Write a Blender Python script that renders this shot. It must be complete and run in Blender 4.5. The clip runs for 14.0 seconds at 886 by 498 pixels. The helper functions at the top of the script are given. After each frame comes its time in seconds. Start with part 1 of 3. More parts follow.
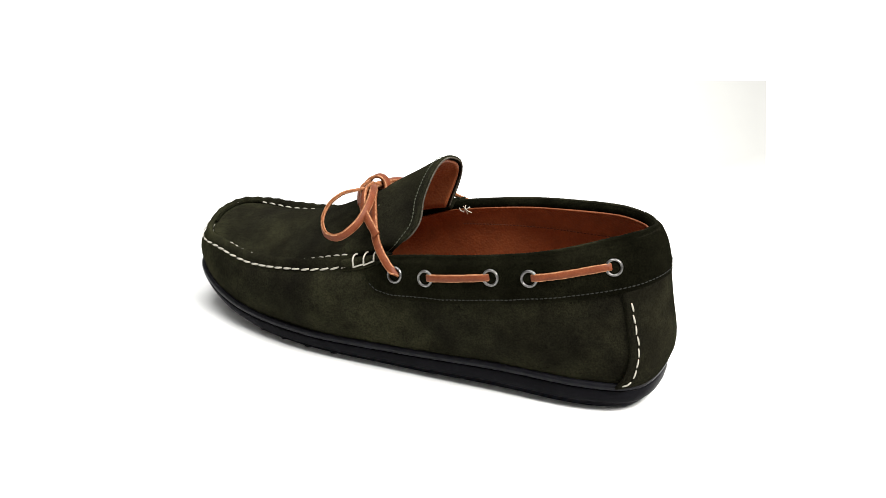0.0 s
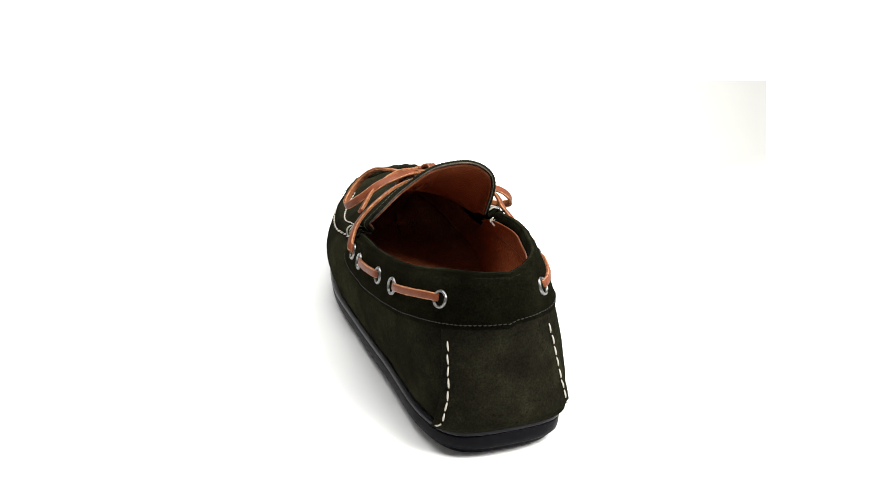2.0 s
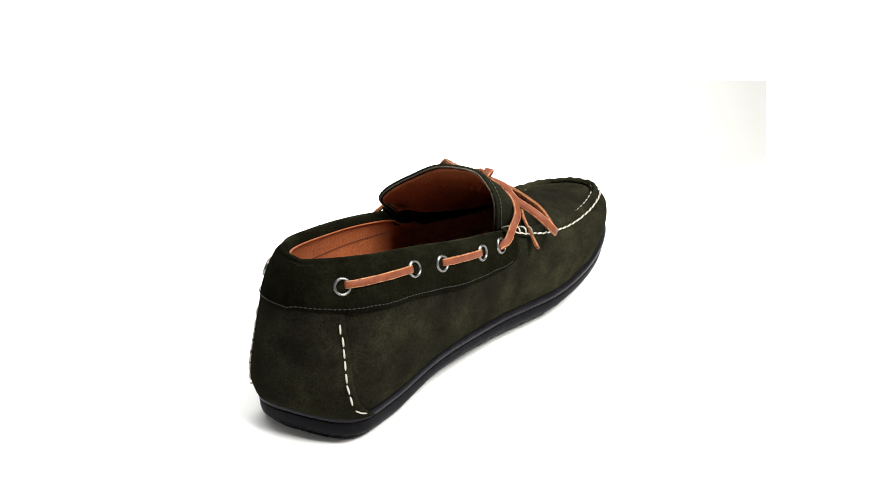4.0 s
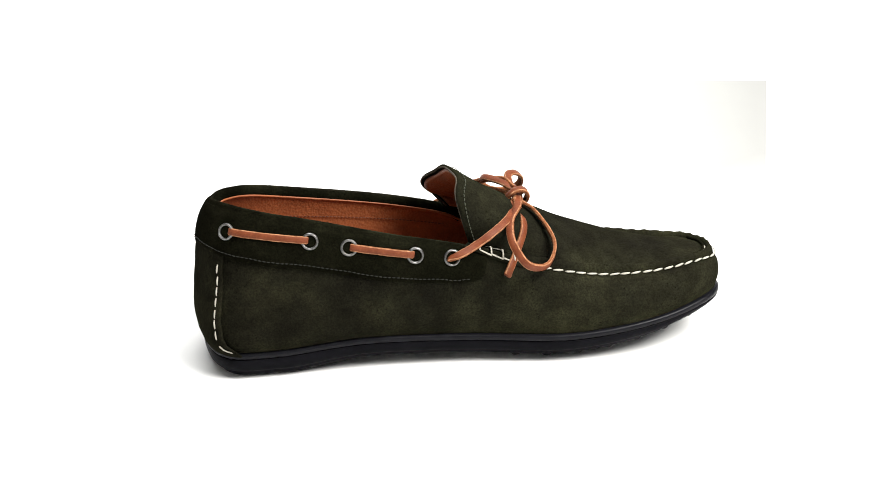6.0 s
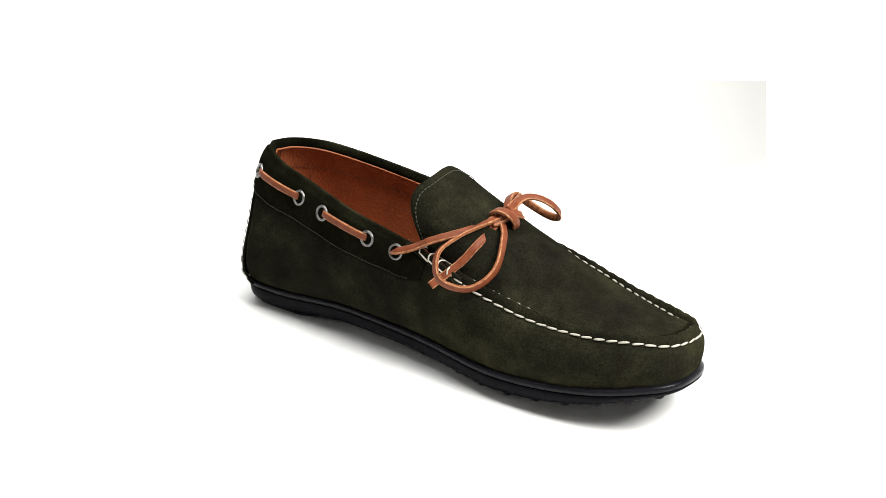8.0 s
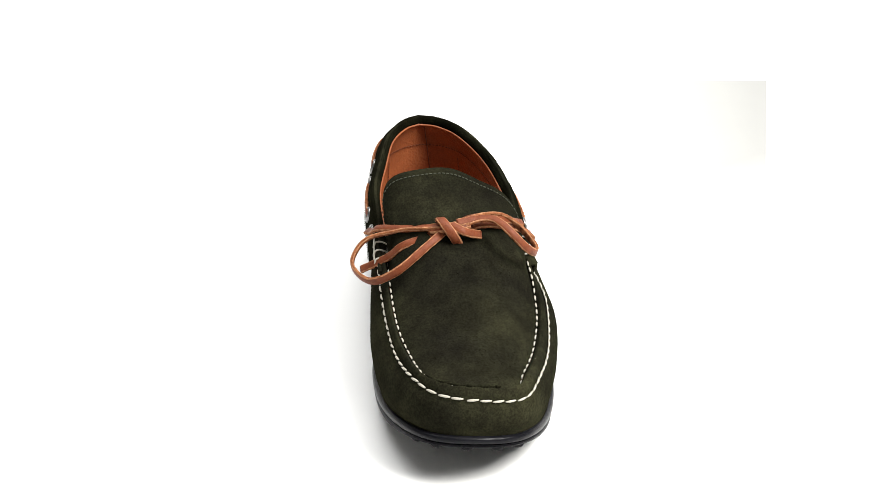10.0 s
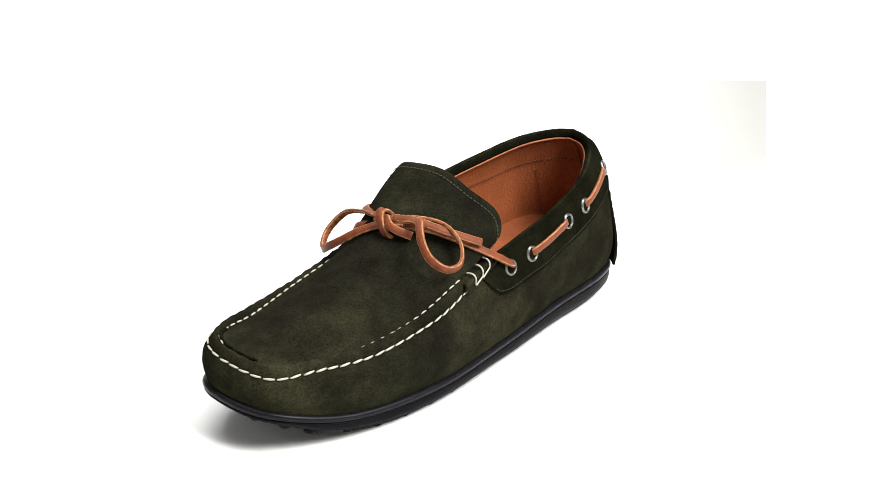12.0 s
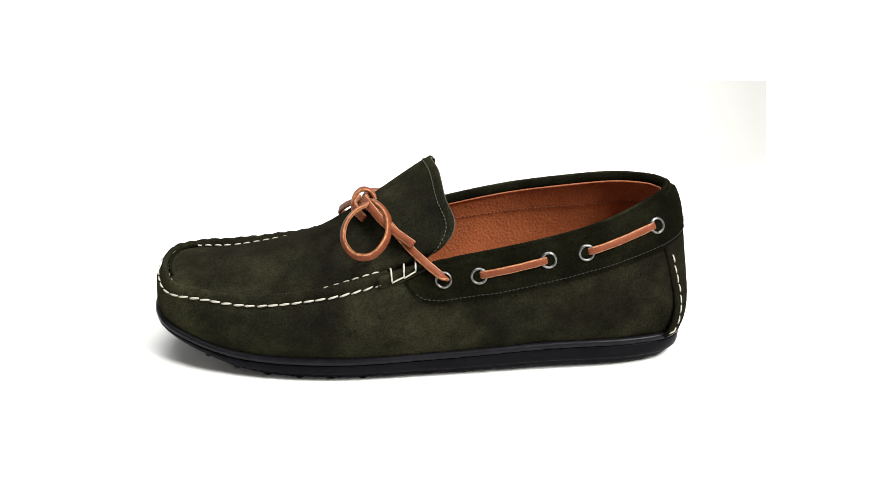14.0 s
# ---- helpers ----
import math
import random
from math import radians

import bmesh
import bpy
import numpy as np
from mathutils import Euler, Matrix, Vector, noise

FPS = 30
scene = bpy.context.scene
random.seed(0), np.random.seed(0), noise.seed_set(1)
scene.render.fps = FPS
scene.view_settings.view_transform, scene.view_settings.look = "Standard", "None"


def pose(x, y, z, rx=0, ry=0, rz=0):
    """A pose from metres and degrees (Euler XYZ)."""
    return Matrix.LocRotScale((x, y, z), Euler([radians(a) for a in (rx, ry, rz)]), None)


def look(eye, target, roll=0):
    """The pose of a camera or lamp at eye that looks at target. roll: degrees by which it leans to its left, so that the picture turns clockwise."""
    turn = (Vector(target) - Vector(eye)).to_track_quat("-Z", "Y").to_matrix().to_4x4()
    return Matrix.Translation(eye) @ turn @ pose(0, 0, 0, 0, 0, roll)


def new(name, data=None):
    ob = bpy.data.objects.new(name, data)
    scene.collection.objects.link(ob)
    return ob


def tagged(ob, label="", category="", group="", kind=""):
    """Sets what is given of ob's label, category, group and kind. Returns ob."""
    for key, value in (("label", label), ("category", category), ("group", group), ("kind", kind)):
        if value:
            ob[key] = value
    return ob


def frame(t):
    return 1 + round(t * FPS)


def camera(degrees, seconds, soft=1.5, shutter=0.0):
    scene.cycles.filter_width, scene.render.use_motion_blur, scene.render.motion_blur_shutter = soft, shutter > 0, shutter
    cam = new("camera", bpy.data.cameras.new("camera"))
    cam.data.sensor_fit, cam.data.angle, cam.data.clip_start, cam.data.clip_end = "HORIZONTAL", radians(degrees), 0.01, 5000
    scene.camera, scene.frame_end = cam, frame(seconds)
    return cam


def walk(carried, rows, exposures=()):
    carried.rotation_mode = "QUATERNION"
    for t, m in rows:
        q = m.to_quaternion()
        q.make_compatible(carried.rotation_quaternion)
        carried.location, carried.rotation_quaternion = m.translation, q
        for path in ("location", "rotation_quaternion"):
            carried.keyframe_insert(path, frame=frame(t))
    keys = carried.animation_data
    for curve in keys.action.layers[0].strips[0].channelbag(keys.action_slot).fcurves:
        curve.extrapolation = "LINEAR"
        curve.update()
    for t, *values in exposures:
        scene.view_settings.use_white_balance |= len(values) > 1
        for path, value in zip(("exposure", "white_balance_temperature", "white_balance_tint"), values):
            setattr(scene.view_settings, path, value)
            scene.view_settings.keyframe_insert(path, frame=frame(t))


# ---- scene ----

# camera: stands still and looks down at the shoe on its slowly turning stand
cam = camera(35.65, 14.0, soft=0.55)
CAM_POSE = pose(0, -0.72, 0.3601, 90 - 22.864, 0, -0.078)
walk(cam, [(0.0, CAM_POSE), (14.0, CAM_POSE)])

# ---- world and studio lamps ----
world = bpy.data.worlds.new("studio_world")
world.use_nodes = True
world.node_tree.nodes["Background"].inputs[0].default_value = (1, 1, 1, 1)
world.node_tree.nodes["Background"].inputs[1].default_value = 0.3
scene.world = world
scene.view_settings.exposure = 0.0


def softbox(name, size, power, eye, target, tint):
    lamp = bpy.data.lights.new(name, "AREA")
    lamp.shape, lamp.size, lamp.energy, lamp.color = "SQUARE", size, power, tint
    ob = new(name, lamp)
    ob.matrix_world = look(eye, target)
    return ob


softbox("key_softbox", 0.85, 80, (1.0, -0.6, 1.45), (0, 0, 0.03), (1, 0.985, 0.95))
softbox("top_softbox", 1.5, 56, (-0.25, 0.35, 2.1), (-0.1, 0.3, 0), (1, 1, 0.99))


# ---- materials ----
def shader(name, rough=0.6, metal=0.0):
    m = bpy.data.materials.new(name)
    m.use_nodes = True
    b = m.node_tree.nodes["Principled BSDF"]
    b.inputs["Roughness"].default_value, b.inputs["Metallic"].default_value = rough, metal
    return m, m.node_tree.nodes, m.node_tree.links, b


def noise_tex(n, k, co, scale, detail=4, rough=0.55, kind="ShaderNodeTexNoise"):
    t = n.new(kind)
    t.inputs["Scale"].default_value = scale
    if kind == "ShaderNodeTexNoise":
        t.inputs["Detail"].default_value, t.inputs["Roughness"].default_value = detail, rough
    k.new(co, t.inputs["Vector"])
    return t.outputs[0]


def ramp(n, k, fac, stops):
    r = n.new("ShaderNodeValToRGB")
    while len(r.color_ramp.elements) < len(stops):
        r.color_ramp.elements.new(0.5)
    for e, (at, col) in zip(r.color_ramp.elements, stops):
        e.position, e.color = at, (*col, 1)
    k.new(fac, r.inputs[0])
    return r.outputs[0]


def blend(n, k, a, b, fac, how="MIX"):
    x = n.new("ShaderNodeMix")
    x.data_type, x.blend_type = "RGBA", how
    for sock, v in ((x.inputs[0], fac), (x.inputs[6], a), (x.inputs[7], b)):
        if isinstance(v, (int, float)):
            sock.default_value = v
        elif isinstance(v, tuple):
            sock.default_value = (*v, 1)
        else:
            k.new(v, sock)
    return x.outputs[2]


def bump(n, k, b, height, strength, dist):
    u = n.new("ShaderNodeBump")
    u.inputs["Strength"].default_value, u.inputs["Distance"].default_value = strength, dist
    k.new(height, u.inputs["Height"])
    k.new(u.outputs[0], b.inputs["Normal"])


def coords(n):
    return n.new("ShaderNodeTexCoord").outputs["Object"]


def suede(name, dark, mid, light):
    m, n, k, b = shader(name, 0.95)
    co = coords(n)
    big = noise_tex(n, k, co, 22, 8, 0.62)
    tone = ramp(n, k, big, ((0.33, dark), (0.5, mid), (0.66, light)))
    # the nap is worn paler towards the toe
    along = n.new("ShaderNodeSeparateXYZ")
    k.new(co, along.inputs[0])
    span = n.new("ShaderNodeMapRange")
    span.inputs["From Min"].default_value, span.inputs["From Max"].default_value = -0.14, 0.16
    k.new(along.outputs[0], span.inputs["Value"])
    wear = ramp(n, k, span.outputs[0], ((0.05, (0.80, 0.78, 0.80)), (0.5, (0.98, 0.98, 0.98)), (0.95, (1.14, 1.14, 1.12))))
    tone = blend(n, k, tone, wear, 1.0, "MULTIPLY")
    brushed = ramp(n, k, noise_tex(n, k, co, 75, 4, 0.55), ((0.36, (0.80, 0.79, 0.79)), (0.64, (1.16, 1.17, 1.14))))
    tone = blend(n, k, tone, brushed, 1.0, "MULTIPLY")
    nap = noise_tex(n, k, co, 900, 4, 0.75)
    fibre = ramp(n, k, nap, ((0.39, (0.52, 0.52, 0.53)), (0.61, (1.46, 1.46, 1.42))))
    tone = blend(n, k, tone, fibre, 0.7, "MULTIPLY")
    # small dark pits in the nap, thicker in some patches, and a few pale flecks of lint
    pits = ramp(n, k, noise_tex(n, k, co, 620, 2, 0.5), ((0.31, (0.34, 0.34, 0.34)), (0.37, (1, 1, 1))))
    where = ramp(n, k, noise_tex(n, k, co, 38, 3, 0.6), ((0.46, (0, 0, 0)), (0.62, (1, 1, 1))))
    tone = blend(n, k, tone, blend(n, k, tone, pits, 1.0, "MULTIPLY"), where)
    cells = n.new("ShaderNodeTexVoronoi")
    cells.inputs["Scale"].default_value = 55
    k.new(co, cells.inputs["Vector"])
    speck = ramp(n, k, cells.outputs["Distance"], ((0.018, (1, 1, 1)), (0.026, (0, 0, 0))))
    few = ramp(n, k, cells.outputs["Color"], ((0.66, (0, 0, 0)), (0.68, (1, 1, 1))))
    k.new(blend(n, k, tone, (0.16, 0.155, 0.125), blend(n, k, speck, few, 1.0, "MULTIPLY")), b.inputs["Base Color"])
    b.inputs["Specular IOR Level"].default_value = 0.0
    b.inputs["Sheen Weight"].default_value, b.inputs["Sheen Roughness"].default_value = 0.012, 0.4
    b.inputs["Sheen Tint"].default_value = (0.66, 0.64, 0.42, 1)
    bump(n, k, b, nap, 0.6, 0.0007)
    return m


def leather(name, dark, light, rough, grain=900, depth=0.00035, gloss=0.3, patch=60):
    m, n, k, b = shader(name, rough)
    co = coords(n)
    tone = ramp(n, k, noise_tex(n, k, co, patch, 4, 0.6), ((0.3, dark), (0.7, light)))
    fine = noise_tex(n, k, co, grain, 4, 0.6)
    shade = ramp(n, k, fine, ((0.35, (0.78, 0.76, 0.74)), (0.65, (1.12, 1.12, 1.12))))
    k.new(blend(n, k, tone, shade, 0.7, "MULTIPLY"), b.inputs["Base Color"])
    b.inputs["Specular IOR Level"].default_value = gloss
    bump(n, k, b, noise_tex(n, k, co, grain * 0.7, 0, 0.5, "ShaderNodeTexVoronoi"), 0.5, depth)
    return m


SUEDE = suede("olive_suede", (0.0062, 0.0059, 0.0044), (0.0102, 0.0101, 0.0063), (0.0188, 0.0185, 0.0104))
COLLAR_SUEDE = suede("deep_olive_suede", (0.0030, 0.0031, 0.0018), (0.0051, 0.0052, 0.0029), (0.0092, 0.0093, 0.0052))
SUEDE_EDGE = suede("cut_suede_edge", (0.035, 0.03, 0.025), (0.06, 0.052, 0.042), (0.11, 0.095, 0.08))
LINING = leather("tan_lining_leather", (0.20, 0.056, 0.0195), (0.26, 0.077, 0.027), 0.5, 950, 0.00055)
LACE = leather("tan_lace_leather", (0.098, 0.024, 0.0086), (0.160, 0.043, 0.0165), 0.5, 1300, 0.0002, 0.15, 160)
LACE_RAW = leather("raw_lace_edge", (0.12, 0.042, 0.018), (0.42, 0.205, 0.105), 0.85, 1500, 0.0005, 0.1, 420)
LACE_FLESH = leather("lace_flesh_side", (0.085, 0.024, 0.009), (0.26, 0.098, 0.042), 0.9, 1400, 0.0006, 0.1, 380)
THREAD = leather("white_waxed_thread", (0.33, 0.31, 0.26), (0.47, 0.45, 0.39), 0.6, 2600, 0.0002)
GREEN_THREAD = leather("dark_green_thread", (0.028, 0.032, 0.02), (0.052, 0.056, 0.036), 0.7, 2600, 0.0002)
DEEP_THREAD = leather("deep_green_thread", (0.004, 0.0042, 0.003), (0.009, 0.0092, 0.006), 0.7, 2600, 0.0002)
BROWN_THREAD = leather("dark_brown_thread", (0.075, 0.022, 0.010), (0.12, 0.036, 0.015), 0.7, 2600, 0.0002)
RUBBER = leather("black_rubber", (0.0028, 0.0028, 0.0038), (0.0048, 0.0046, 0.0062), 0.42, 700, 0.00012, 0.03)
RUBBER_MATT = leather("matt_black_rubber", (0.006, 0.006, 0.007), (0.010, 0.010, 0.011), 0.6, 500, 0.0002, 0.05)


def metal_mat():
    m, n, k, b = shader("pewter_metal", 0.3, 1.0)
    co = coords(n)
    k.new(ramp(n, k, noise_tex(n, k, co, 900, 4), ((0.3, (0.10, 0.098, 0.095)), (0.7, (0.24, 0.235, 0.23)))), b.inputs["Base Color"])
    return m


PEWTER = metal_mat()


def welt_mat():
    m, n, k, b = shader("ribbed_black_rubber", 0.28)
    co = coords(n)
    k.new(ramp(n, k, noise_tex(n, k, co, 120, 4), ((0.3, (0.004, 0.004, 0.0055)), (0.7, (0.008, 0.008, 0.010)))), b.inputs["Base Color"])
    wave = n.new("ShaderNodeTexWave")
    wave.inputs["Scale"].default_value, wave.inputs["Distortion"].default_value = 260, 0.4
    k.new(co, wave.inputs["Vector"])
    b.inputs["Specular IOR Level"].default_value = 0.09
    bump(n, k, b, wave.outputs["Fac"], 0.14, 0.0003)
    return m


WELT = welt_mat()


def white_mat(name, low, high, rough):
    m, n, k, b = shader(name, rough)
    co = coords(n)
    a = noise_tex(n, k, co, 5, 5, 0.6)
    k.new(ramp(n, k, a, ((0.3, low), (0.7, high))), b.inputs["Base Color"])
    b.inputs["Specular IOR Level"].default_value = 0.2
    bump(n, k, b, noise_tex(n, k, co, 400, 3), 0.08, 0.0004)
    return m


WHITE = white_mat("white_paper", (0.79, 0.79, 0.785), (0.82, 0.82, 0.815), 0.75)
SHELL_GREY = white_mat("grey_studio_paint", (0.30, 0.30, 0.295), (0.36, 0.36, 0.355), 0.85)


# ---- mesh helpers ----
def spline(K, n, closed=False):
    """Catmull-Rom curve through K, n points evenly spaced along it."""
    K = np.asarray(K, float)
    if closed:
        Q, segs = np.vstack([K[-1:], K, K[:2]]), len(K)
    else:
        Q, segs = np.vstack([2 * K[:1] - K[1:2], K, 2 * K[-1:] - K[-2:-1]]), len(K) - 1
    s = np.linspace(0, segs, 40 * segs + 1)
    i = np.minimum(s.astype(int), segs - 1)
    f = (s - i)[:, None]
    a, b, c, d = Q[i], Q[i + 1], Q[i + 2], Q[i + 3]
    P = 0.5 * (2 * b + (c - a) * f + (2 * a - 5 * b + 4 * c - d) * f * f + (3 * b - a - 3 * c + d) * f ** 3)
    L = np.concatenate([[0], np.cumsum(np.linalg.norm(np.diff(P, axis=0), axis=1))])
    t = np.linspace(0, L[-1], n, endpoint=not closed)
    return np.stack([np.interp(t, L, P[:, j]) for j in range(P.shape[1])], 1)


def mm(*pts, lift=7.0):
    """Points in millimetres over the sole's tread, in metres over the ground."""
    return (np.array(pts, float) + (0, 0, lift)) / 1000


def mesh_of(name, verts, faces, mats, index=None):
    me = bpy.data.meshes.new(name)
    me.from_pydata([tuple(v) for v in verts], [], faces)
    for m in mats:
        me.materials.append(m)
    if index is not None:
        me.polygons.foreach_set("material_index", index)
    bm = bmesh.new()
    bm.from_mesh(me)
    bmesh.ops.recalc_face_normals(bm, faces=bm.faces)
    bm.to_mesh(me)
    bm.free()
    me.polygons.foreach_set("use_smooth", [True] * len(me.polygons))
    me.update()
    return me


def part(name, me, parent, label=""):
    ob = new(name, me)
    ob.parent = parent
    return tagged(ob, label) if label else ob


def unit(a):
    return a / np.maximum(np.linalg.norm(a, axis=-1, keepdims=True), 1e-9)


def grid_normals(P, closed):
    du = np.roll(P, -1, 0) - np.roll(P, 1, 0) if closed else np.gradient(P, axis=0)
    dv = np.gradient(P, axis=1)
    return unit(np.cross(du, dv))


def shell(name, P, thick, mats, closed=False, inward=None, edge_mat=0):
    """A sheet of some thickness over the grid P (rows, columns, xyz); inward: a sign for its thickness."""
    nu, nv = P.shape[:2]
    N = grid_normals(P, closed) * (inward or 1)
    verts = np.concatenate([P.reshape(-1, 3), (P + N * thick).reshape(-1, 3)])
    o, faces, idx = nu * nv, [], []
    ring = range(nu if closed else nu - 1)
    for i in ring:
        j = (i + 1) % nu
        for v in range(nv - 1):
            a, b, c, d = i * nv + v, j * nv + v, j * nv + v + 1, i * nv + v + 1
            faces += [(a, b, c, d), (d + o, c + o, b + o, a + o)]
            idx += [0, 0]
        for v in (0, nv - 1):
            a, b = i * nv + v, j * nv + v
            faces.append((a, b, b + o, a + o))
            idx.append(edge_mat)
    if not closed:
        for i in (0, nu - 1):
            for v in range(nv - 1):
                a, b = i * nv + v, i * nv + v + 1
                faces.append((a, b, b + o, a + o))
                idx.append(edge_mat)
    return mesh_of(name, verts, faces, mats, idx)


def rings(name, R, mats, closed=True, cap=True, idx_fn=None):
    """A skin over rings R (count, points, xyz)."""
    n, m = R.shape[:2]
    faces, idx = [], []
    for i in range(n - 1):
        for j in range(m if closed else m - 1):
            q = (j + 1) % m
            faces.append((i * m + j, i * m + q, (i + 1) * m + q, (i + 1) * m + j))
            idx.append(idx_fn(i, j) if idx_fn else 0)
    if cap:
        faces += [tuple(range(m)), tuple((n - 1) * m + j for j in range(m))]
        idx += [idx_fn(0, 0) if idx_fn else 0] * 2
    return mesh_of(name, R.reshape(-1, 3), faces, mats, idx)


def frames_along(P, up):
    T = unit(np.gradient(P, axis=0))
    up = np.broadcast_to(np.asarray(up, float), P.shape)
    S = unit(np.cross(T, up))
    return T, S, unit(np.cross(S, T))


def ribbon(name, P, up, wide, thick, twist=None):
    """A leather strap with smooth faces and raw pale edges, swept along P with its face towards up."""
    T, S, N = frames_along(P, up)
    if twist is not None:
        a = np.asarray(twist)[:, None]
        S, N = S * np.cos(a) + N * np.sin(a), N * np.cos(a) - S * np.sin(a)
    w, h, c = wide / 2, thick / 2, thick * 0.27
    sec = ((-w + c, h), (w - c, h), (w, h - c), (w, -h + c), (w - c, -h), (-w + c, -h), (-w, -h + c), (-w, h - c))
    k = np.arange(len(P))
    wob = 1 + 0.025 * np.sin(k * 0.9) + 0.02 * np.sin(k * 2.3 + 1)
    R = np.stack([P + S * (a * wob[:, None]) + N * b for a, b in sec], 1)
    return rings(name, R, [LACE, LACE_RAW, LACE_FLESH], True, True, lambda i, j: 0 if j == 0 else 1 if j in (1, 3, 5, 7) else 2)


def tube(name, P, r, mat, sides=8, flat=1.0, up=(0, 0, 1)):
    T, S, N = frames_along(P, up)
    a = np.linspace(0, 2 * math.pi, sides, endpoint=False)
    rr = np.broadcast_to(np.asarray(r, float), (len(P),))[:, None]
    R = np.stack([P + S * (math.cos(x) * rr) + N * (math.sin(x) * rr * flat) for x in a], 1)
    return rings(name, R, [mat])


# ---- the studio: white sweep, table and added unseen room ----
def plane_sheet(name, nx, ny, fn, mat, label, category):
    verts = [fn(i / (nx - 1), j / (ny - 1)) for i in range(nx) for j in range(ny)]
    faces = [(i * ny + j, (i + 1) * ny + j, (i + 1) * ny + j + 1, i * ny + j + 1) for i in range(nx - 1) for j in range(ny - 1)]
    ob = new(name, mesh_of(name, verts, faces, [mat]))
    return tagged(ob, label, category, kind="structure")


def sweep(u, v):
    """A white paper floor that curves up into the wall behind."""
    x, s = (u - 0.5) * 5.0, v * 6.0 - 2.0
    if s < 1.6:
        return (x, s, 0)
    a = min((s - 1.6) / 0.8, math.pi / 2)
    return (x, 1.6 + 0.8 * math.sin(a), 0.8 * (1 - math.cos(a)) + max(0, s - 1.6 - 0.8 * math.pi / 2))


plane_sheet("floor", 9, 90, sweep, WHITE, "seamless white paper sweep under bright studio light", "floor")


def slab(name, x0, x1, y0, y1, z0, z1, mat, label, category):
    v = [(x, y, z) for x in (x0, x1) for y in (y0, y1) for z in (z0, z1)]
    f = [(0, 1, 3, 2), (4, 6, 7, 5), (0, 4, 5, 1), (2, 3, 7, 6), (0, 2, 6, 4), (1, 5, 7, 3)]
    me = mesh_of(name, v, f, [mat])
    me.polygons.foreach_set("use_smooth", [False] * 6)
    return tagged(new(name, me), label, category, kind="structure")


# unseen shell added round the sweep; its grey keeps bounced light low
slab("wall_west", -2.6, -2.5, -2.1, 2.6, -0.05, 2.6, SHELL_GREY, "unseen plain grey wall added round the sweep", "wall")
slab("wall_east", 2.5, 2.6, -2.1, 2.6, -0.05, 2.6, SHELL_GREY, "unseen plain grey wall added round the sweep", "wall")
slab("wall_south", -2.5, 2.5, -2.1, -2.0, -0.05, 2.6, SHELL_GREY, "unseen plain grey wall added behind the camera", "wall")
slab("ceiling", -2.6, 2.6, -2.1, 2.6, 2.6, 2.7, SHELL_GREY, "unseen plain grey ceiling added over the sweep", "ceiling")


def grey_patch_mat():
    m, n, k, b = shader("pale_grey_patch", 0.8)
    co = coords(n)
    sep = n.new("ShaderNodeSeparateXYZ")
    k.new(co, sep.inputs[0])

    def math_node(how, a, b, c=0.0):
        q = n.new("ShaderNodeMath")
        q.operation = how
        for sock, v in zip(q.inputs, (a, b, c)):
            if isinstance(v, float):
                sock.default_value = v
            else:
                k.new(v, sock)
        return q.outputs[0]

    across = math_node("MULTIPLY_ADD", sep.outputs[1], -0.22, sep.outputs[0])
    patch_mask = math_node("MINIMUM", across, math_node("MULTIPLY", sep.outputs[1], 0.9))
    patch_mask = math_node("MULTIPLY_ADD", noise_tex(n, k, co, 14, 4), 0.016, patch_mask)
    # grey fall-off painted in, fading to the sweep's white at left and front
    fade = ramp(n, k, patch_mask, ((0.008, (0.80, 0.80, 0.795)), (0.02, (PATCH_GREY * 1.24, PATCH_GREY * 1.24, PATCH_GREY * 1.20)), (0.085, (PATCH_GREY, PATCH_GREY, PATCH_GREY * 0.965))))
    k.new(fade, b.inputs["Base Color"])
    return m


PATCH_GREY = 0.312


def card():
    """A thin sheet added to carry the grey fall-off on the sweep behind the shoe."""
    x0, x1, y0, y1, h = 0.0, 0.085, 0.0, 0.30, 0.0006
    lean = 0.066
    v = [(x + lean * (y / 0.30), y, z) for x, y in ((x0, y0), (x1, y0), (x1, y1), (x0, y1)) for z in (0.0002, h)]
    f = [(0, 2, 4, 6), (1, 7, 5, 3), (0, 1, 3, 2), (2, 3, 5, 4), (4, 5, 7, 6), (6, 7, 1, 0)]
    me = mesh_of("card", v, f, [grey_patch_mat()])
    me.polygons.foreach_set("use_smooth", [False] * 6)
    ob = new("grey_patch", me)
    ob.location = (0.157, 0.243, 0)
    return tagged(ob, "added thin sheet painted with the grey fall-off of the white sweep", "card")


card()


# ---- the shoe's form ----
# x towards the toe, y towards the outer side, z up from the ground
shoe = new("loafer")
tagged(shoe, "dark olive suede driving loafer with tan leather bow laces", "shoe")

FEATHER = mm((-133.8, -2, 10.6), (-129.8, 25, 9.5), (-105, 36.8, 9.7), (-56, 41.6, 9.7), (2.8, 47, 7.5), (62, 50.5, 6.3), (114.7, 41.5, 7.8),
             (152, 23, 17), (160.8, -4, 21.5), (152, -25.5, 21.5), (115.6, -39, 14.9), (66, -41.5, 10.2), (10.4, -33, 11.0), (-47.5, -30, 12.1),
             (-95, -31, 8.9), (-123.6, -28, 9.3))
